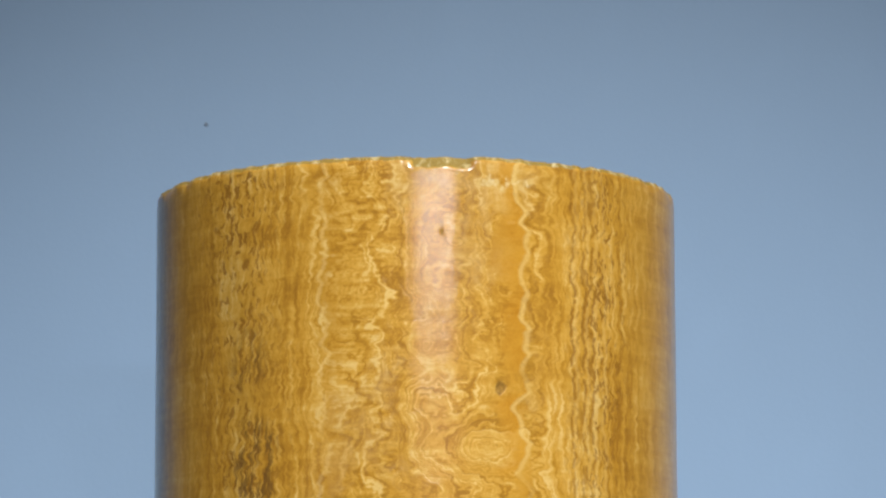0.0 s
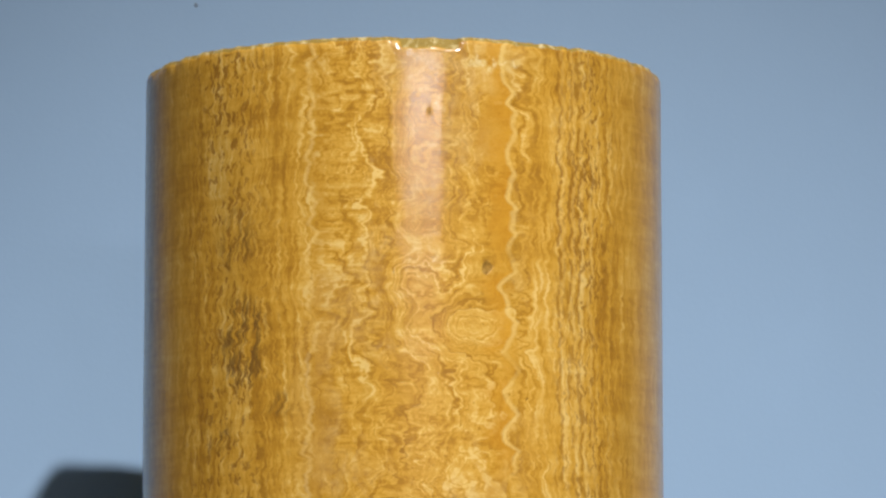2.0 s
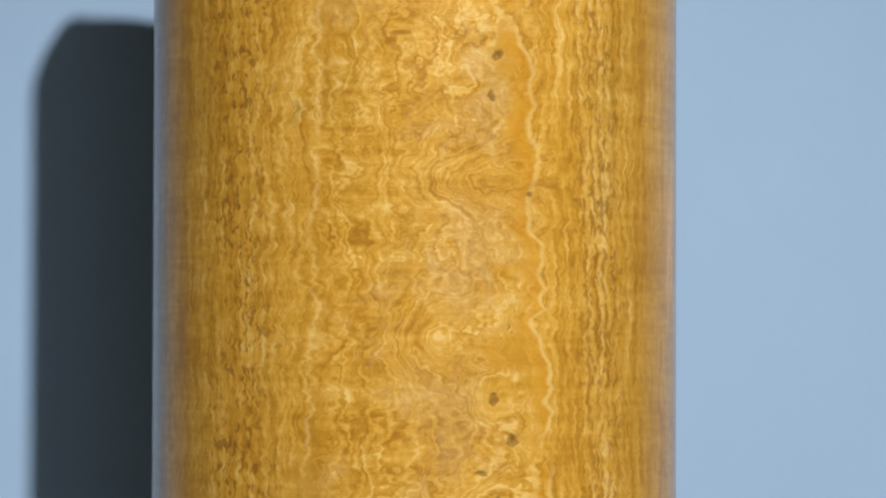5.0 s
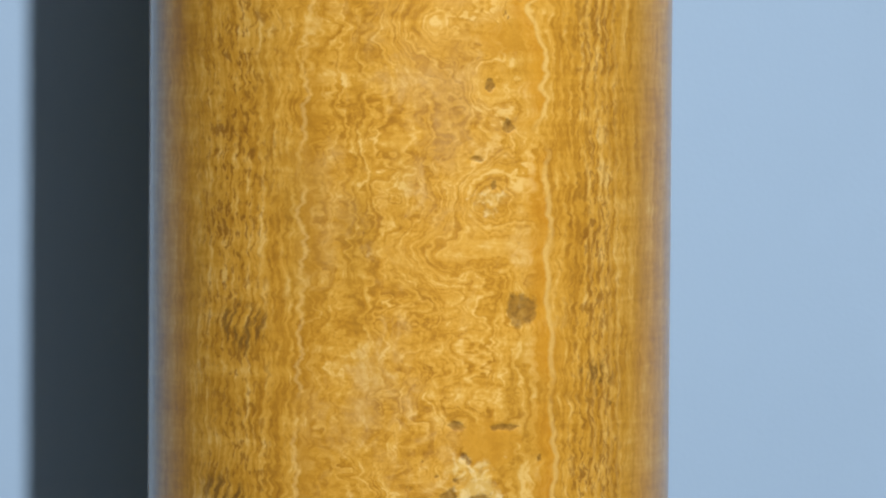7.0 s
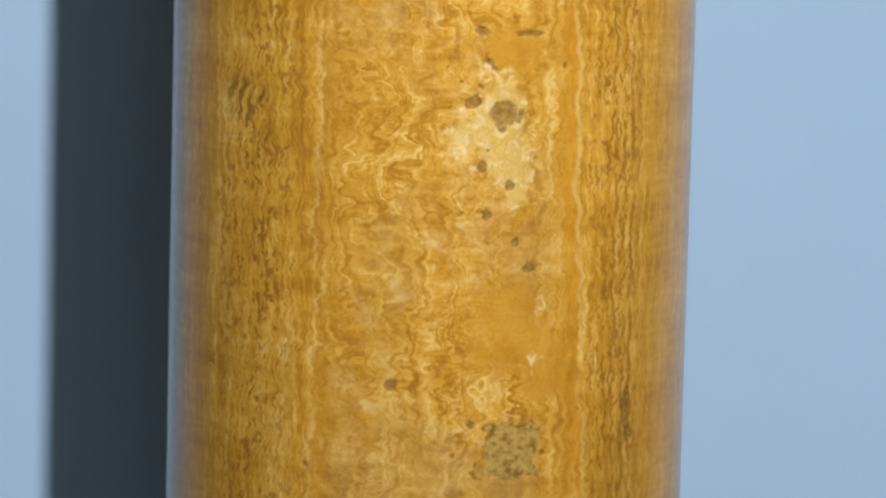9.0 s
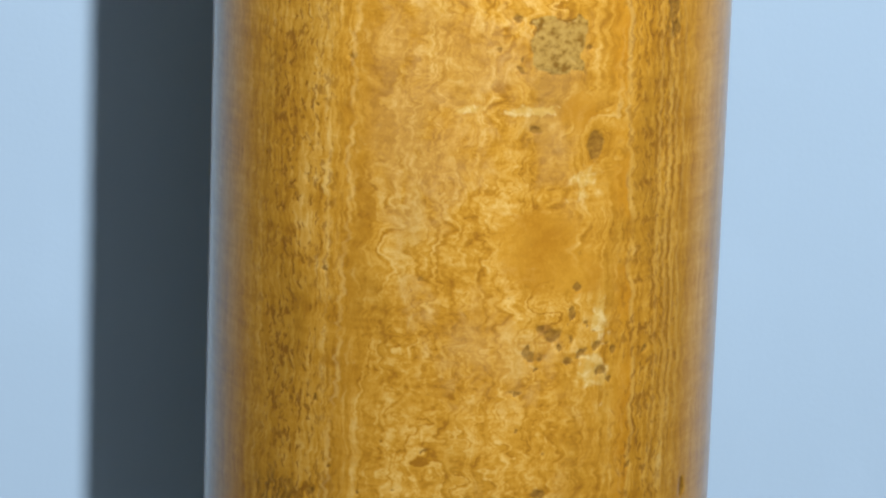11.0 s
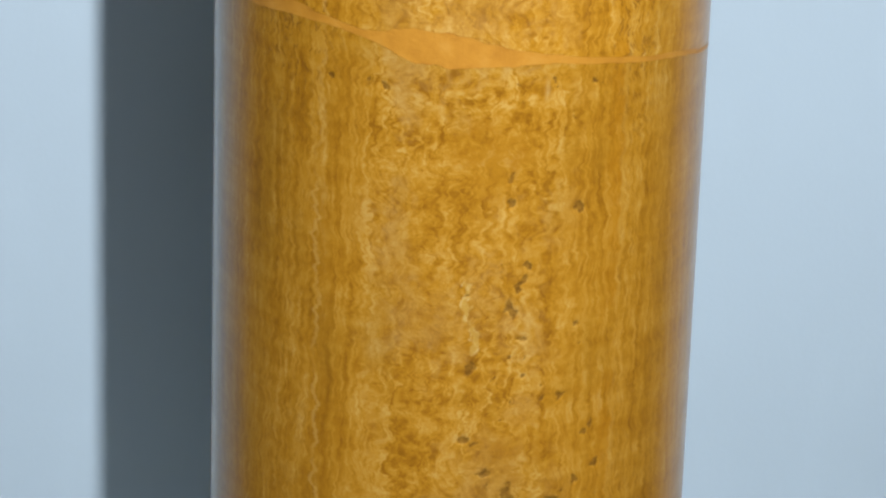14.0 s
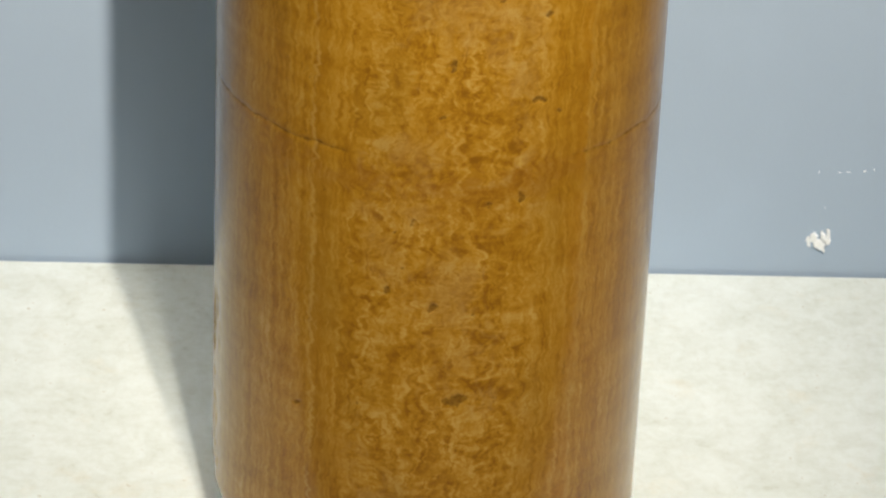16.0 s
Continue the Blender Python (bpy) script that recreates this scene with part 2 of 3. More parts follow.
    colour = g.mix(g.mul(grime, 0.78), colour, g.ramp(g.noise(skin, 300, 3, 0.65), (0.36, (0.13, 0.056, 0.007)), (0.64, (0.34, 0.175, 0.024))))
    # grey filling of the square patch
    filled = g.step(g.add(g.attribute("patch").outputs["Fac"], g.mul(crumb, 0.8)), 0.40, 0.62)
    colour = g.mix(g.mul(filled, 0.85), colour, g.ramp(g.noise(skin, 210, 4, 0.6), (0.38, (0.19, 0.095, 0.014)), (0.5, (0.40, 0.255, 0.062)), (0.66, (0.52, 0.345, 0.10))))
    # raw olive fracture along the chipped rim
    raw = g.step(g.add(g.attribute("raw").outputs["Fac"], g.mul(crumb, 0.9)), 0.35, 0.6)
    colour = g.mix(g.mul(raw, 0.85), colour, g.ramp(crumb, (0.0, (0.24, 0.165, 0.035)), (0.16, (0.62, 0.50, 0.24))))
    # the foot of the shaft: browner stone, with dimmer light multiplied into its colour
    colour = g.mix(dim_brown_part, colour, (0.565, 0.565, 0.51), "MULTIPLY")
    # fine translucent sparkle of grain
    grain = g.noise(skin, 900, 2)
    colour = g.mix(0.10, colour, g.ramp(grain, (0.3, (0.2, 0.2, 0.2)), (0.7, (0.8, 0.8, 0.8))), "OVERLAY")
    rough = g.add(0.33, g.mul(centred(clot), 0.25), g.mul(grime, 0.4), g.mul(dark, 0.3), g.mul(raw, 0.4))
    g.shade(Base_Color=colour, Roughness=rough, Coat_Weight=g.math("SUBTRACT", 0.60, g.add(g.mul(grime, 0.6), g.mul(raw, 0.85)), clamp=True), Coat_Roughness=0.12, Coat_IOR=1.5, IOR=1.5, Specular_IOR_Level=0.14)
    g.bump(g.add(g.mul(tone, 0.35), g.mul(grain, 0.15), g.mul(dark, -0.7), g.mul(grime, -0.5)), 0.35, 0.0007)
    polish = g.tree.nodes.new("ShaderNodeBump")
    polish.inputs["Strength"].default_value, polish.inputs["Distance"].default_value = 1.0, 0.00012
    g.put(polish.inputs["Height"], g.add(g.noise(skin, 85, 3, 0.55), g.mul(tone, 0.5)))
    g.put(g.bsdf.inputs["Coat Normal"], polish.outputs[0])
    return g.mat


def mortar():
    g = Graph("orange_mortar")
    at = g.attribute("skin").outputs["Vector"]
    n = g.noise(at, 60, 5)
    colour = g.ramp(n, (0.3, (0.33, 0.150, 0.016)), (0.55, (0.40, 0.195, 0.024)), (0.75, (0.44, 0.235, 0.042)))
    g.shade(Base_Color=colour, Roughness=0.5, Coat_Weight=0.1, Coat_Roughness=0.3)
    g.bump(g.noise(at, 350, 4), 0.4, 0.0006)
    return g.mat


def wall_paint(name, colour):
    g = Graph(name)
    at = g.tree.nodes.new("ShaderNodeTexCoord").outputs["Object"]
    soft = g.noise(at, 2.2, 4)
    roller = g.noise(at, 260, 3, 0.6)
    patchy = g.noise(g.scaled(at, (14, 14, 9)), 1, 4)
    dim = tuple(c * 0.90 for c in colour)
    base = g.mix(soft, dim, colour)
    base = g.mix(g.mul(g.step(patchy, 0.45, 0.8), 0.10), base, tuple(min(1, c * 1.25) for c in colour))
    speck = g.step(g.noise(at, 75, 2), 0.78, 0.82)
    base = g.mix(g.mul(speck, 0.25), base, tuple(c * 0.6 for c in colour))
    g.shade(Base_Color=base, Roughness=0.62)
    g.bump(g.add(roller, g.mul(g.noise(at, 45, 3), 0.8)), 0.14, 0.0008)
    return g.mat


def pale_stone():
    """Cream floor slab, ground smooth, with clouds, flecks and small open pores."""
    g = Graph("cream_floor_stone")
    at = g.tree.nodes.new("ShaderNodeTexCoord").outputs["Object"]
    cloud = g.noise(at, 7, 5, 0.6, 0.3)
    blot = g.noise(at, 38, 5, 0.62, 0.6)
    colour = g.ramp(g.add(g.mul(cloud, 0.32), g.mul(blot, 0.36), g.mul(g.noise(at, 130, 5, 0.7), 0.32)), (0.34, (0.41, 0.48, 0.46)), (0.43, (0.54, 0.63, 0.635)), (0.53, (0.61, 0.71, 0.735)), (0.64, (0.66, 0.77, 0.81)))
    rust = g.step(g.noise(at, 21, 5, 0.65), 0.56, 0.74)
    colour = g.mix(g.mul(rust, 0.15), colour, (0.58, 0.46, 0.26))
    pore = g.step(g.noise(at, 130, 3, 0.6), 0.66, 0.74)
    colour = g.mix(g.mul(pore, 0.5), colour, (0.30, 0.27, 0.20))
    g.shade(Base_Color=colour, Roughness=g.add(0.42, g.mul(blot, 0.25)))
    g.bump(g.add(g.mul(blot, 0.6), g.mul(g.noise(at, 220, 4), 0.5), g.mul(pore, -0.8)), 0.4, 0.0012)
    return g.mat


def plain_paint(name, colour, rough=0.7):
    g = Graph(name)
    at = g.tree.nodes.new("ShaderNodeTexCoord").outputs["Object"]
    n = g.noise(at, 140, 5, 0.6)
    g.shade(Base_Color=g.mix(n, tuple(c * 0.8 for c in colour), colour), Roughness=rough)
    g.bump(n, 0.3, 0.001)
    return g.mat


STONE, MORTAR, FLOOR = alabaster(), mortar(), pale_stone()
GREY_BLUE = (0.305, 0.425, 0.575)
WALL = wall_paint("grey_blue_wall_paint", GREY_BLUE)
CEILING = wall_paint("dark_ceiling_paint", (0.035, 0.04, 0.05))
DARK = wall_paint("dark_gallery_paint", (0.32, 0.36, 0.40))
DARK_FLOOR = plain_paint("dark_grey_floor", (0.30, 0.31, 0.32), 0.45)
PLASTER = plain_paint("bare_white_plaster", (0.84, 0.93, 1.0))
CARD = plain_paint("pale_pink_card", (0.92, 0.72, 0.68), 0.5)
INK = plain_paint("grey_speck", (0.20, 0.25, 0.31), 0.6)

# ---- room ----
WALL_Y, WALL_TURN = 0.349, math.degrees(math.atan(0.0453))
ROOM = pose(0, WALL_Y, 0, 0, 0, WALL_TURN)


def slab(name, low, high, material, label, bevel=0.0):
    """A box between two corners in the room's own axes (the back wall's face is y = 0)."""
    bm = bmesh.new()
    bmesh.ops.create_cube(bm, size=1)
    for v in bm.verts:
        v.co = Vector([(a + b) / 2 + c * (b - a) for a, b, c in zip(low, high, v.co)])
    if bevel:
        bmesh.ops.bevel(bm, geom=bm.edges[:], offset=bevel, segments=2, affect="EDGES")
    data = bpy.data.meshes.new(name)
    bm.to_mesh(data)
    bm.free()
    data.materials.append(material)
    ob = new(name, data)
    ob.matrix_world = ROOM
    return tagged(ob, label, name.split("_")[0], kind="structure")


# pale floor is cut short; the dark floor beyond is added to limit bounce
slab("floor", (-3.2, -6.4, -0.3), (3.2, 0.2, -0.12), DARK_FLOOR, "unseen dark grey floor, added lower to limit bounce light")
slab("floor_platform", (-1.0, -0.55, -0.12), (1.0, 0.0, 0.0), FLOOR, "pale cream stone floor under the column, its unseen edges cut to limit bounce light", 0.004)
slab("wall_north", (-3.2, 0.0, -0.12), (3.2, 0.2, 5.6), WALL, "grey-blue painted plaster wall behind the column")
slab("wall_west", (-3.4, -6.4, -0.12), (-3.2, 0.0, 5.6), DARK, "dark painted side wall of the gallery")
slab("wall_east", (3.2, -6.4, -0.12), (3.4, 0.0, 5.6), DARK, "dark painted side wall of the gallery")
slab("wall_south", (-3.2, -6.6, -0.12), (3.2, -6.4, 5.6), DARK, "dark painted wall at the far side of the gallery")
slab("ceiling", (-3.2, -6.4, 5.6), (3.2, 0.0, 5.8), CEILING, "dark painted gallery ceiling")

# ---- the column ----
RADIUS, TOP = 0.145, 2.030


def lattice(seed):
    return np.random.RandomState(seed).rand(256, 256)


def cloud(a, b, seed, octaves=3):
    """Smooth value noise of two coordinates, about -0.5 to 0.5."""
    total, weight, scale = 0.0, 0.0, 1.0
    for k in range(octaves):
        grid = lattice(seed + 31 * k)
        x, y = a * scale + 100.3, b * scale + 57.7
        i, j = np.floor(x).astype(int), np.floor(y).astype(int)
        s, t = x - i, y - j
        s, t = s * s * (3 - 2 * s), t * t * (3 - 2 * t)
        i0, i1, j0, j1 = i % 256, (i + 1) % 256, j % 256, (j + 1) % 256
        value = (grid[i0, j0] * (1 - s) + grid[i1, j0] * s) * (1 - t) + (grid[i0, j1] * (1 - s) + grid[i1, j1] * s) * t
        total, weight, scale = total + value / 1.8**k, weight + 1 / 1.8**k, scale * 2.03
    return total / weight - 0.5


def smooth(value, low, high):
    s = np.clip((value - low) / (high - low), 0, 1)
    return s * s * (3 - 2 * s)


# marks on the stone: place round the shaft (metres of arc from the front), height, half width, half height
PITS_TOP = [
    (0.0447, 1.908, 0.0035, 0.0045), (0.0143, 1.989, 0.0009, 0.0009), (0.0408, 1.752, 0.002, 0.003), (0.0440, 1.773, 0.003, 0.003),
    (0.0520, 1.573, 0.0026, 0.003), (0.0452, 1.542, 0.002, 0.003), (0.0359, 1.556, 0.0036, 0.002), (0.0418, 1.594, 0.0022, 0.003),
    (0.0245, 1.417, 0.0045, 0.002), (0.0520, 1.416, 0.008, 0.0016), (0.0606, 1.477, 0.0085, 0.0085),
    (0.0207, 1.379, 0.0045, 0.003), (0.0380, 1.374, 0.0070, 0.0065), (0.0266, 1.346, 0.0032, 0.0032), (0.0420, 1.336, 0.0028, 0.0028),
    (0.0306, 1.321, 0.0032, 0.0028), (0.0462, 1.306, 0.0022, 0.0038), (0.0544, 1.293, 0.003, 0.003),
]
PITS_MIDDLE = [
    (-0.0187, 1.230, 0.004, 0.003), (0.1225, 1.213, 0.0042, 0.010), (0.1250, 1.199, 0.004, 0.004), (0.0247, 1.209, 0.003, 0.002),
    (0.0703, 1.141, 0.0045, 0.0075), (0.0499, 1.037, 0.005, 0.004), (0.0430, 1.041, 0.002, 0.002), (0.0540, 1.030, 0.002, 0.002),
    (0.0609, 1.049, 0.002, 0.004), (0.0755, 1.030, 0.0026, 0.003), (0.0867, 1.027, 0.002, 0.002), (0.0791, 1.016, 0.004, 0.0026),
    (0.0453, 0.949, 0.0035, 0.0025), (0.0769, 0.927, 0.003, 0.003), (0.1513, 0.938, 0.0025, 0.006), (0.0360, 1.150, 0.004, 0.002),
    (-0.0583, 0.859, 0.0025, 0.0025), (0.0254, 0.847, 0.0025, 0.002), (0.0108, 0.865, 0.0025, 0.002), (-0.0008, 0.895, 0.002, 0.002),
    (-0.0840, 0.941, 0.002, 0.0025), (-0.0830, 0.886, 0.002, 0.0025),
]
PITS_FOOT = [
    (0.0729, 0.705, 0.004, 0.0022), (0.0308, 0.711, 0.0018, 0.0025), (0.0332, 0.649, 0.002, 0.004), (0.0085, 0.566, 0.003, 0.0028),
    (0.0206, 0.545, 0.0025, 0.002), (0.0625, 0.523, 0.004, 0.003), (0.0467, 0.519, 0.003, 0.0022), (0.0219, 0.507, 0.004, 0.003),
    (0.0344, 0.502, 0.003, 0.0025), (0.0411, 0.489, 0.003, 0.0025), (0.0647, 0.591, 0.0018, 0.0025), (0.0822, 0.564, 0.002, 0.002),
    (0.0088, 0.426, 0.0025, 0.004), (0.0032, 0.391, 0.0025, 0.002), (0.0643, 0.400, 0.003, 0.003), (0.0188, 0.187, 0.006, 0.004),
    (0.0019, 0.256, 0.003, 0.0025), (0.0591, 0.477, 0.004, 0.004), (0.0903, 0.542, 0.002, 0.002),
]
RINGS = [  # folds whose layers close into eyes: place, height, half width, half height, rise
    (0.0047, 1.898, 0.013, 0.013, 0.032), (0.0047, 1.874, 0.009, 0.008, 0.025), (0.0322, 1.876, 0.020, 0.014, 0.045),
    (0.0062, 1.991, 0.009, 0.010, 0.022), (0.0062, 1.965, 0.009, 0.012, 0.022), (0.0351, 1.708, 0.026, 0.012, 0.045),
    (0.0418, 1.594, 0.009, 0.010, 0.032), (0.0397, 1.534, 0.017, 0.018, 0.036), (0.0094, 1.625, 0.020, 0.018, 0.030),
    (0.0703, 1.141, 0.010, 0.015, 0.034), (0.0047, 1.929, 0.010, 0.009, 0.020), (0.0150, 1.507, 0.022, 0.012, 0.028),
]
STAINS = [
    (-0.0908, 1.868, 0.016, 0.026, 1.0), (-0.0951, 1.924, 0.016, 0.020, 0.55), (-0.0946, 1.467, 0.018, 0.014, 0.85),
    (-0.1062, 1.375, 0.018, 0.014, 0.8), (-0.1120, 0.938, 0.020, 0.012, 0.7), (0.1105, 1.442, 0.014, 0.008, 0.8),
    (-0.1082, 1.821, 0.014, 0.012, 0.6), (-0.068, 1.835, 0.014, 0.008, 0.55), (0.1225, 1.209, 0.006, 0.020, 0.8),
    (-0.060, 1.745, 0.012, 0.008, 0.5), (0.030, 0.862, 0.030, 0.012, 0.4), (0.045, 0.505, 0.022, 0.022, 0.4),
]
# strokes at heights 1.160, 1.244 and 1.276 are glints painted into the colour
CRUSTS_GLINTS = [
    (0.0359, 1.366, 0.016, 0.030, 1.0), (0.0180, 1.361, 0.011, 0.013, 0.9), (0.0456, 1.343, 0.009, 0.020, 1.0), (0.0325, 1.392, 0.013, 0.010, 0.7),
    (0.0397, 1.534, 0.012, 0.012, 0.5), (0.0080, 0.652, 0.0020, 0.013, 1.0), (0.0125, 0.630, 0.0022, 0.012, 1.0), (0.0211, 0.481, 0.005, 0.010, 0.85), (0.0761, 1.018, 0.010, 0.012, 0.85),
    (0.0340, 1.160, 0.016, 0.003, 1.0), (0.0786, 1.045, 0.005, 0.012, 0.8), (0.0005, 1.160, 0.008, 0.002, 0.9), (0.0650, 1.120, 0.010, 0.012, 0.6),
    (0.0480, 2.016, 0.02, 0.004, 0.5), (0.0605, 1.276, 0.0035, 0.013, 0.55), (0.0585, 1.244, 0.0035, 0.011, 0.5),
]
FIELDS = [
    (0.0444, 1.408, 0.018, 0.012, 1.0), (0.0437, 1.261, 0.024, 0.026, 1.0), (0.0636, 1.240, 0.016, 0.022, 0.9), (0.0400, 1.085, 0.024, 0.022, 1.0),
    (0.0631, 1.070, 0.014, 0.012, 1.0), (0.0500, 1.978, 0.012, 0.022, 0.8), (0.0485, 1.619, 0.014, 0.012, 0.8), (0.080, 1.455, 0.010, 0.012, 0.8),
    (0.0500, 1.775, 0.009, 0.016, 0.8), (0.052, 1.930, 0.007, 0.018, 0.9), (0.050, 1.895, 0.010, 0.008, 0.9), (0.058, 1.865, 0.006, 0.016, 0.8), (0.056, 1.735, 0.006, 0.020, 0.8),
    (0.060, 1.16, 0.012, 0.012, 0.8), (0.02, 0.74, 0.025, 0.03, 0.6), (0.04, 0.56, 0.03, 0.03, 0.5),
]


def seam(u):
    """Height of the old break, and half the thickness of its mortar."""
    mid = 0.800 - 0.088 * u - 0.35 * u * u + 0.006 * np.exp(-(((u + 0.10) / 0.045) ** 2)) + 0.0025 * cloud(u * 60, u * 0, 5)
    half = 0.0016 + 0.0085 * np.exp(-(((u + 0.020) / np.where(u < -0.020, 0.022, 0.052)) ** 2)) + 0.0030 * np.exp(-(((u + 0.115) / 0.035) ** 2))
    return mid, half * (1 + 0.5 * cloud(u * 90, u * 0 + 3, 8))


def rim(angle, u):
    """Height of the top edge: nicked all round, broken lower at the back."""
    nicks = 0.0019 * cloud(u * 170, u * 0, 11) + 0.0014 * np.minimum(0, cloud(u * 40, u * 0 + 9, 12))
    back = np.clip((np.abs(angle) - radians(104)) * 0.080, 0, 0.065)
    return TOP - 0.0008 + nicks - back


def scatter(seed, clusters):
    """Small pits strewn about a few centres: place, height, spreads, how many, largest half width."""
    rnd, out = random.Random(seed), []
    for at, height, wide, tall, count, size in clusters:
        for _ in range(count):
            a = size * (0.25 + 0.75 * rnd.random() ** 2)
            out.append((rnd.gauss(at, wide), rnd.gauss(height, tall), a, a * rnd.uniform(0.6, 1.5), rnd.uniform(0.55, 1.0)))
    return out


STREWN = scatter(7, [
    (0.045, 0.500, 0.017, 0.022, 32, 0.0046), (0.030, 0.860, 0.020, 0.012, 18, 0.0022), (0.055, 1.030, 0.015, 0.014, 14, 0.003),
    (0.035, 1.375, 0.014, 0.022, 16, 0.004), (0.045, 1.195, 0.016, 0.012, 12, 0.0022), (0.010, 0.930, 0.060, 0.060, 34, 0.0024),
    (0.034, 0.610, 0.036, 0.070, 38, 0.0028), (0.010, 0.270, 0.050, 0.090, 24, 0.0024), (0.000, 1.520, 0.070, 0.120, 18, 0.0014),
    (0.000, 0.780, 0.060, 0.004, 12, 0.0022), (-0.09, 1.15, 0.02, 0.10, 22, 0.0022), (0.110, 1.440, 0.012, 0.010, 8, 0.004),
])


def marks(items, u, z, blur=1.0):
    field = np.zeros_like(u)
    for at, height, wide, tall, *strength in items:
        d = ((u - at) / wide) ** 2 + ((z - height) / tall) ** 2
        field = np.maximum(field, np.exp(-((d / blur) ** 1.5)) * (strength[0] if strength else 1.0))
    return field


def surface(name, low, high, parent, material, inset=0.0, dz=0.0013, lid=False):
    """A stretch of the shaft's skin between two edges, both given as functions of the angle."""
    front = np.arange(-1.72, 1.7201, 0.0090)
    back = np.linspace(1.72, 2 * math.pi - 1.72, 40)[1:-1]
    angle = np.concatenate([front, back])
    angle = np.where(angle > math.pi, angle - 2 * math.pi, angle)
    n = len(angle)
    arc = angle * RADIUS
    z0, z1 = low(angle, arc), high(angle, arc)
    rows = max(3, int(np.max(z1 - z0) / dz))
    s = np.linspace(0, 1, rows)[:, None]
    z = z0[None] + s * (z1 - z0)[None]
    u = np.broadcast_to(arc, z.shape)
    jitter = 0.0075
    uu = u + jitter * cloud(u * 230, z * 230, 21)
    zz = z + jitter * cloud(u * 230, z * 230, 22)
    pu, pz = (u + uu) / 2, (z + zz) / 2
    pit = np.maximum(np.maximum(marks(PITS_TOP, pu, pz), marks(PITS_MIDDLE, pu, pz)), marks(PITS_FOOT, uu, zz, 1.1))
    for at, height, wide, tall, strength in STREWN:
        near = (np.abs(u - at) < 0.02) & (np.abs(z - height) < 0.02)
        pit[near] = np.maximum(pit[near], marks([(at, height, wide, tall, strength)], uu[near], zz[near], 1.0))
    # square patch let into the face
    edge = np.maximum(np.abs(uu - 0.0472) / 0.0145, np.abs(zz - 1.195) / 0.0140) + 0.55 * cloud(u * 110, z * 110, 6)
    patch = smooth(-edge, -1.06, -0.94)
    border = smooth(-np.abs(edge - 1.0), -0.16, -0.06)
    pit = np.maximum(pit, border * np.clip(0.1 + 2.2 * cloud(u * 90, z * 90, 4) - 12 * (u - 0.0472), 0, 0.8))
    # hairline break near the foot
    crack_z = 0.359 - 0.055 * np.maximum(0, u - 0.02) + 0.006 * cloud(u * 45, u * 0, 33)
    strength = np.where((u < -0.055) | (u > 0.098), 0.42, 0.16)
    crack = np.exp(-(((z - crack_z) / 0.0016) ** 2)) * strength
    pit = np.maximum(pit, crack)
    wild = smooth(u, -0.068, -0.035) * (1 - smooth(u, 0.045, 0.085))
    wild = wild * (0.75 + 0.6 * cloud(u * 25, z * 12, 41))
    calm = smooth(-z, -0.85, -0.70)
    wild = np.clip(wild * (1 - 0.25 * calm), 0, 1)
    dash = np.exp(-(((u + 0.100) / 0.030) ** 2)) + 0.9 * np.exp(-(((u - 0.108) / 0.022) ** 2))
    dash = np.clip(dash * (1 + 0.9 * cloud(u * 20, z * 14, 44)), 0, 1) * (1 - 0.75 * calm)
    fold, ringed = np.zeros_like(z), np.zeros_like(z)
    for at, height, wide, tall, rise in RINGS:
        d = ((uu - at) / wide) ** 2 + ((zz - height) / tall) ** 2
        fold += 1.25 * rise * np.exp(-d)
        ringed = np.maximum(ringed, np.exp(-((d / 1.6) ** 2)))
    wild = wild * (1 - 0.8 * ringed)
    line = np.interp(z, [0.0, 0.30, 0.64, 0.87, 1.08, 1.31, 1.38, 1.60, 1.86, 2.03], [-0.077, -0.0784, -0.0824, -0.080, -0.0653, -0.0611, -0.0608, -0.0552, -0.049, -0.050])
    right = np.interp(z, [0.0, 1.0, 1.3, 1.56, 1.80, 1.95], [0.100, 0.098, 0.080, 0.072, 0.058, 0.056])
    lane = u - np.interp(z, [0.8, 1.2, 1.5, 1.8, 2.03], [0.120, 0.112, 0.105, 0.091, 0.087]) - 0.006 * cloud(z * 9, z * 0, 71, 2)
    cord = smooth(z, 0.85, 1.05) * np.clip(0.75 + 0.8 * cloud(z * 12, u * 0, 75), 0, 1)
    plain = marks(FIELDS, uu, zz, 1.2)
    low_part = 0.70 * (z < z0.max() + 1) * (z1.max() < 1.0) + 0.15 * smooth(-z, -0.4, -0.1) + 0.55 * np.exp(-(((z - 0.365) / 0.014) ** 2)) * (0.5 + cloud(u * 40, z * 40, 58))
    # browner towards the foot, with the weaker light there put into the colour
    brown_or_dim = np.clip(0.28 * low_part - 0.22 * smooth(-z, -0.34, -0.10) + 0.80 * smooth(-z + 0.20 * cloud(u * 9, z * 7, 59), -1.45, -0.90), 0, 1)
    # relief: pits sink, rim chips, worn foot
    sink = 0.0006 * np.clip(pit, 0, 1) + 0.00022 * cloud(u * 9, z * 5, 61) + inset
    raw = np.zeros_like(z)
    if lid:
        fall = z1[None] - z
        chip = smooth(-fall, -0.0075, -0.0005) * np.clip(0.35 + 1.6 * cloud(u * 95, z * 60, 63), 0, 1) * 0.0016
        big = smooth(-fall, -0.0062 - 0.003 * cloud(u * 160, u * 0, 64), -0.0035) * smooth(-np.abs(u - 0.014), -0.0165, -0.0145) * 0.0022
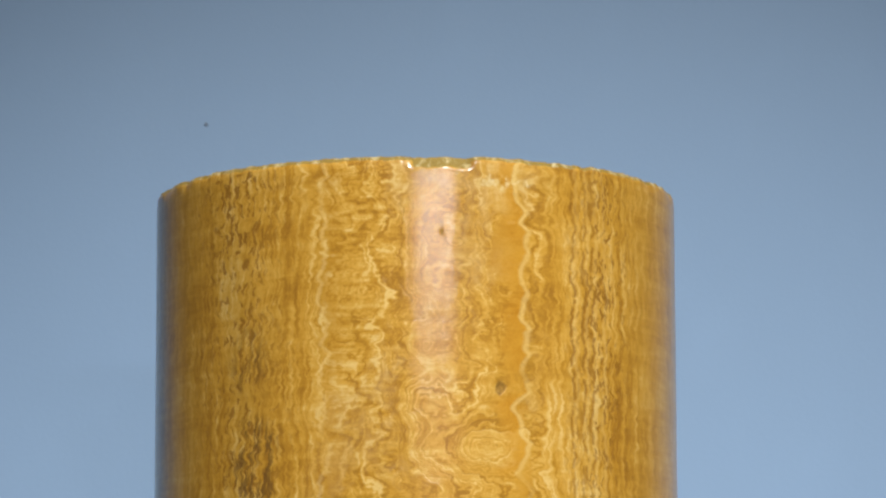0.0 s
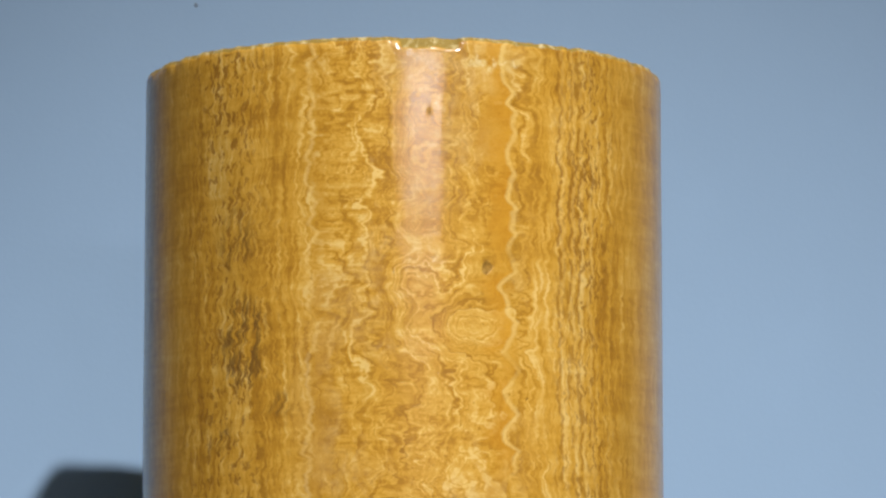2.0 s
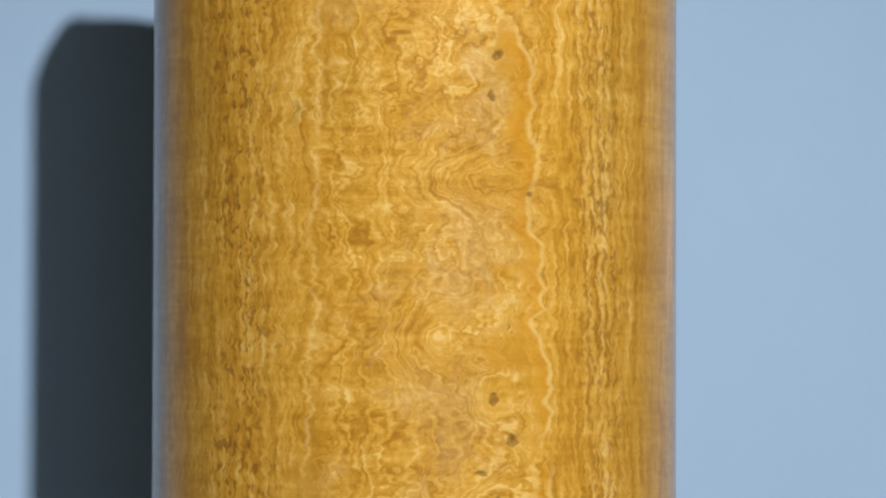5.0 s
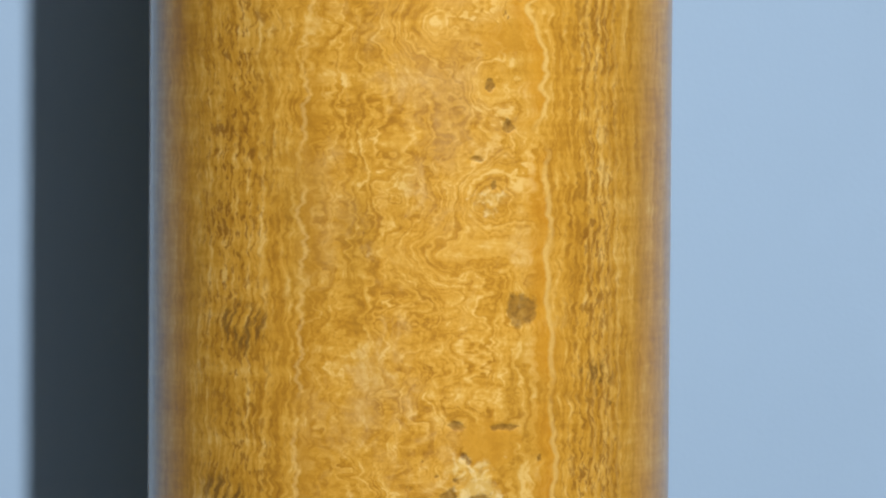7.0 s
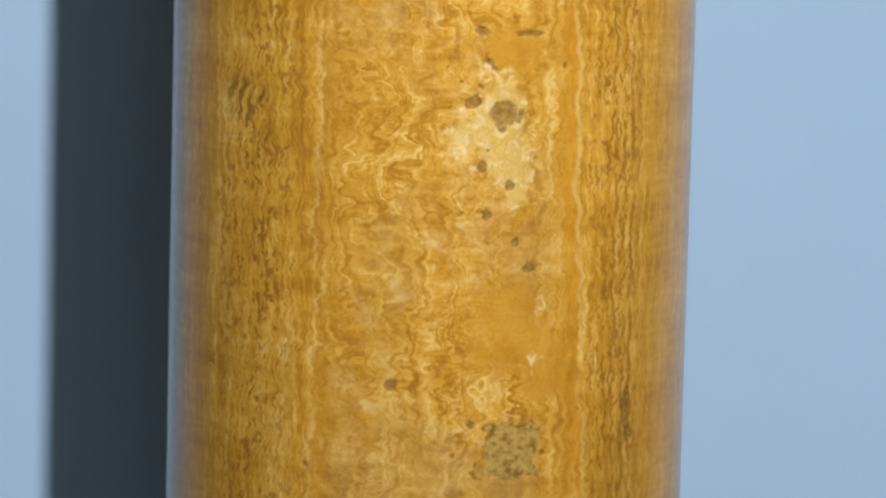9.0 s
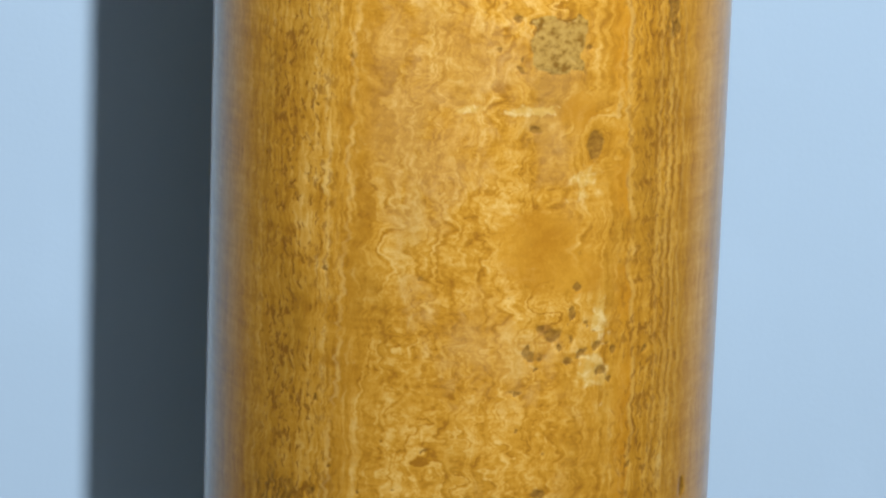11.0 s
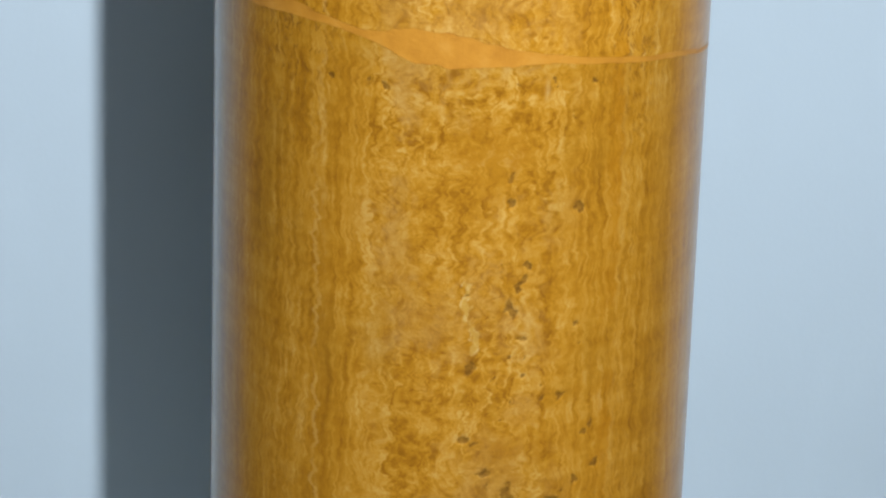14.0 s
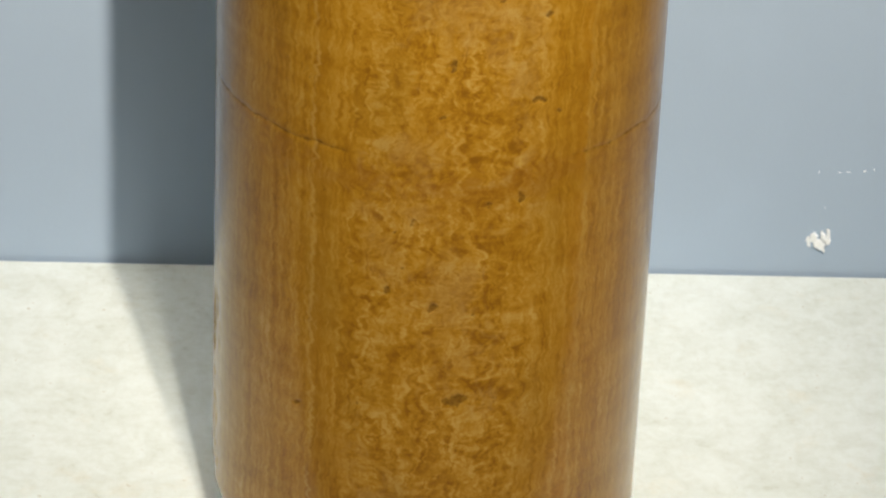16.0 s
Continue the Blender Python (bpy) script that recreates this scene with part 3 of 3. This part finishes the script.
        raw = np.maximum(smooth(-fall, -0.0030 - 0.004 * cloud(u * 70, u * 0, 67), -0.0010), smooth(-fall, -0.0066 - 0.004 * cloud(u * 150, u * 0, 64), -0.0045) * smooth(-np.abs(u - 0.014), -0.0165, -0.0145))
        sink = sink + chip + big + smooth(-fall, -0.0025, 0.0) * 0.0016
    worn = np.exp(-(((u + 0.215) / 0.05) ** 2)) * smooth(-z, -0.052, -0.020) * 0.014
    nibble = np.exp(-(((u + 0.205) / 0.018) ** 2)) * smooth(-z, -0.30, -0.16) * np.maximum(0, cloud(u * 60, z * 50, 66)) * 0.010
    sink = sink + worn + nibble + smooth(-z, -0.006, 0.0) * 0.002
    rad = RADIUS - sink
    x, y = rad * np.sin(angle)[None], -rad * np.cos(angle)[None]
    verts = np.stack([x, y, z], -1).reshape(-1, 3)
    i = np.arange(rows - 1)[:, None] * n
    j = np.arange(n)[None]
    k = (j + 1) % n
    faces = np.stack([i + j, i + k, i + n + k, i + n + j], -1).reshape(-1, 4)
    # caps: rings that close both ends, so that the piece is solid
    extra_v, extra_f, base = [], [], len(verts)
    for ring, up in ((0, False), (rows - 1, True)):
        outer = verts[ring * n:(ring + 1) * n]
        inner = outer.copy()
        inner[:, :2] *= 0.55
        first = base + sum(len(v) for v in extra_v)
        start = first + n
        hub = outer.mean(0)[None]
        extra_v += [outer, inner, hub]
        a, b = first + np.arange(n), first + (np.arange(n) + 1) % n
        c, d = start + np.arange(n), start + (np.arange(n) + 1) % n
        quads = np.stack([a, b, d, c], -1) if up else np.stack([b, a, c, d], -1)
        hubs = np.full(n, start + n)
        fans = np.stack([c, d, hubs], -1) if up else np.stack([d, c, hubs], -1)
        extra_f += [quads, fans]
    verts = np.concatenate([verts, *extra_v])
    mesh = bpy.data.meshes.new(name)
    polys = [faces, *extra_f]
    mesh.vertices.add(len(verts))
    mesh.vertices.foreach_set("co", verts.ravel().astype(np.float32))
    sizes = np.concatenate([np.full(len(p), p.shape[1]) for p in polys])
    loops = np.concatenate([p.ravel() for p in polys])
    mesh.loops.add(len(loops))
    mesh.loops.foreach_set("vertex_index", loops.astype(np.int32))
    mesh.polygons.add(len(sizes))
    mesh.polygons.foreach_set("loop_start", np.concatenate([[0], np.cumsum(sizes)[:-1]]).astype(np.int32))
    shading = np.ones(len(sizes), dtype=bool)
    shading[len(faces):] = False
    mesh.polygons.foreach_set("use_smooth", shading)
    mesh.update(calc_edges=True)
    spare = len(verts) - z.size

    def store(key, values, kind="FLOAT"):
        layer = mesh.attributes.new(key, kind, "POINT")
        layer.data.foreach_set("vector" if kind == "FLOAT_VECTOR" else "value", values.ravel().astype(np.float32))

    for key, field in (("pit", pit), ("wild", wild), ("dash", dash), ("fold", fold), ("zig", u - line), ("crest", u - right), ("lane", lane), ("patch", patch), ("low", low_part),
                       ("pale", marks(CRUSTS_GLINTS, uu, zz, 1.2)), ("plain", plain), ("brown_or_dim", brown_or_dim), ("cord", cord), ("rust", np.exp(-(((z - 0.352 + 0.05 * np.maximum(0, u - 0.02)) / np.where(z < 0.35, 0.026, 0.012)) ** 2))), ("raw", raw),
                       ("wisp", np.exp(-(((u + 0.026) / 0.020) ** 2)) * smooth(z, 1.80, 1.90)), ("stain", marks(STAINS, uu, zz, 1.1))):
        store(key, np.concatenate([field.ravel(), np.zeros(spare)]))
    skin = np.stack([u, z, np.zeros_like(z)], -1).reshape(-1, 3)
    caps = verts[z.size:]
    store("skin", np.concatenate([skin, np.stack([caps[:, 0], caps[:, 2] + caps[:, 1], caps[:, 1] * 0], -1)]), "FLOAT_VECTOR")
    mesh.materials.append(material)
    ob = new(name, mesh)
    ob.parent = parent
    return ob


column = tagged(new("stone_column"), "honey-yellow polished alabaster column shaft, broken and mended, standing on the floor", "column", kind="thing")
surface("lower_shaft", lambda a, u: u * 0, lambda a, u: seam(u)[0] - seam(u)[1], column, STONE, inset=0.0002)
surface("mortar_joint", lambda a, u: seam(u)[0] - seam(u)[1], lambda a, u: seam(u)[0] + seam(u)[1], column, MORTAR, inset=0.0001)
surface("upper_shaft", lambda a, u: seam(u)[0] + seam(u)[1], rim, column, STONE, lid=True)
for piece, text in (("lower_shaft", "browner lower drum with dim light in its colour, small pits and a hairline crack"), ("mortar_joint", "smooth orange mortar filling the old break"),
                    ("upper_shaft", "wavy-banded upper drum with a chipped rim")):
    tagged(bpy.data.objects[piece], text)


# ---- small things on the wall ----
def flake(bm, cx, cz, wide, tall, turn, seed, thick=0.0012, points=14):
    """A thin ragged chip standing on the back wall's face."""
    rnd = random.Random(seed)
    ring = []
    for k in range(points):
        a = 2 * math.pi * k / points
        q = 0.65 + 0.5 * rnd.random()
        x, z = wide * q * math.cos(a), tall * q * math.sin(a)
        c, s = math.cos(turn), math.sin(turn)
        ring.append((cx + x * c - z * s, cz + x * s + z * c))
    outer = [bm.verts.new((x, 0.0, z)) for x, z in ring]
    inner = [bm.verts.new((cx + (x - cx) * 0.8, -thick, cz + (z - cz) * 0.8)) for x, z in ring]
    for k in range(points):
        m = (k + 1) % points
        bm.faces.new((outer[k], outer[m], inner[m], inner[k]))
    bm.faces.new(inner)


def chipped(name, label, chips, material=PLASTER):
    bm = bmesh.new()
    for k, chip in enumerate(chips):
        flake(bm, *chip, seed=k + 3, thick=0.0006 + 0.00025 * k)
    bmesh.ops.recalc_face_normals(bm, faces=bm.faces[:])
    data = bpy.data.meshes.new(name)
    bm.to_mesh(data)
    bm.free()
    data.materials.append(material)
    ob = new(name, data)
    ob.matrix_world = ROOM
    return tagged(ob, label, "wall damage", kind="structure")


CHIPS = random.Random(12)
chipped("trim_paint_chip", "white plaster showing where the wall paint is chipped near the floor", [
    (CHIPS.gauss(0.2965, 0.0045), CHIPS.gauss(0.030, 0.0042), CHIPS.uniform(0.0012, 0.0036), CHIPS.uniform(0.0025, 0.0060), CHIPS.gauss(0.1, 0.25)) for _ in range(16)])
chipped("trim_scratch", "thin pale scratches in the wall paint above the floor", [
    (0.293, 0.0905, 0.0006, 0.0011, 0.0), (0.316, 0.091, 0.0022, 0.00022, 0.06), (0.309, 0.0905, 0.0009, 0.0003, 0.0), (0.328, 0.092, 0.0012, 0.0004, 0.1), (0.335, 0.0935, 0.0005, 0.0012, 0.0), (0.300, 0.060, 0.0004, 0.0004, 0)])


chipped("trim_speck", "small dark fly speck on the grey-blue wall paint", [(-0.137, 2.139, 0.0015, 0.0017, 0.3)], INK)


def wall_card(x, z, wide, tall):
    """A small caption card on the wall."""
    top = tagged(new("caption_card"), "small pale pink caption card on the wall beside the column", "caption card")
    top.matrix_world = ROOM @ pose(x, 0, z)
    bm = bmesh.new()
    bmesh.ops.create_cube(bm, size=1)
    for v in bm.verts:
        v.co = Vector((v.co.x * wide, v.co.y * 0.004 - 0.002, v.co.z * tall))
    bmesh.ops.bevel(bm, geom=bm.edges[:], offset=0.0008, segments=2, affect="EDGES")
    data = bpy.data.meshes.new("card")
    bm.to_mesh(data)
    bm.free()
    data.materials.append(CARD)
    new("card", data).parent = top


wall_card(0.374, 1.695, 0.09, 0.085)
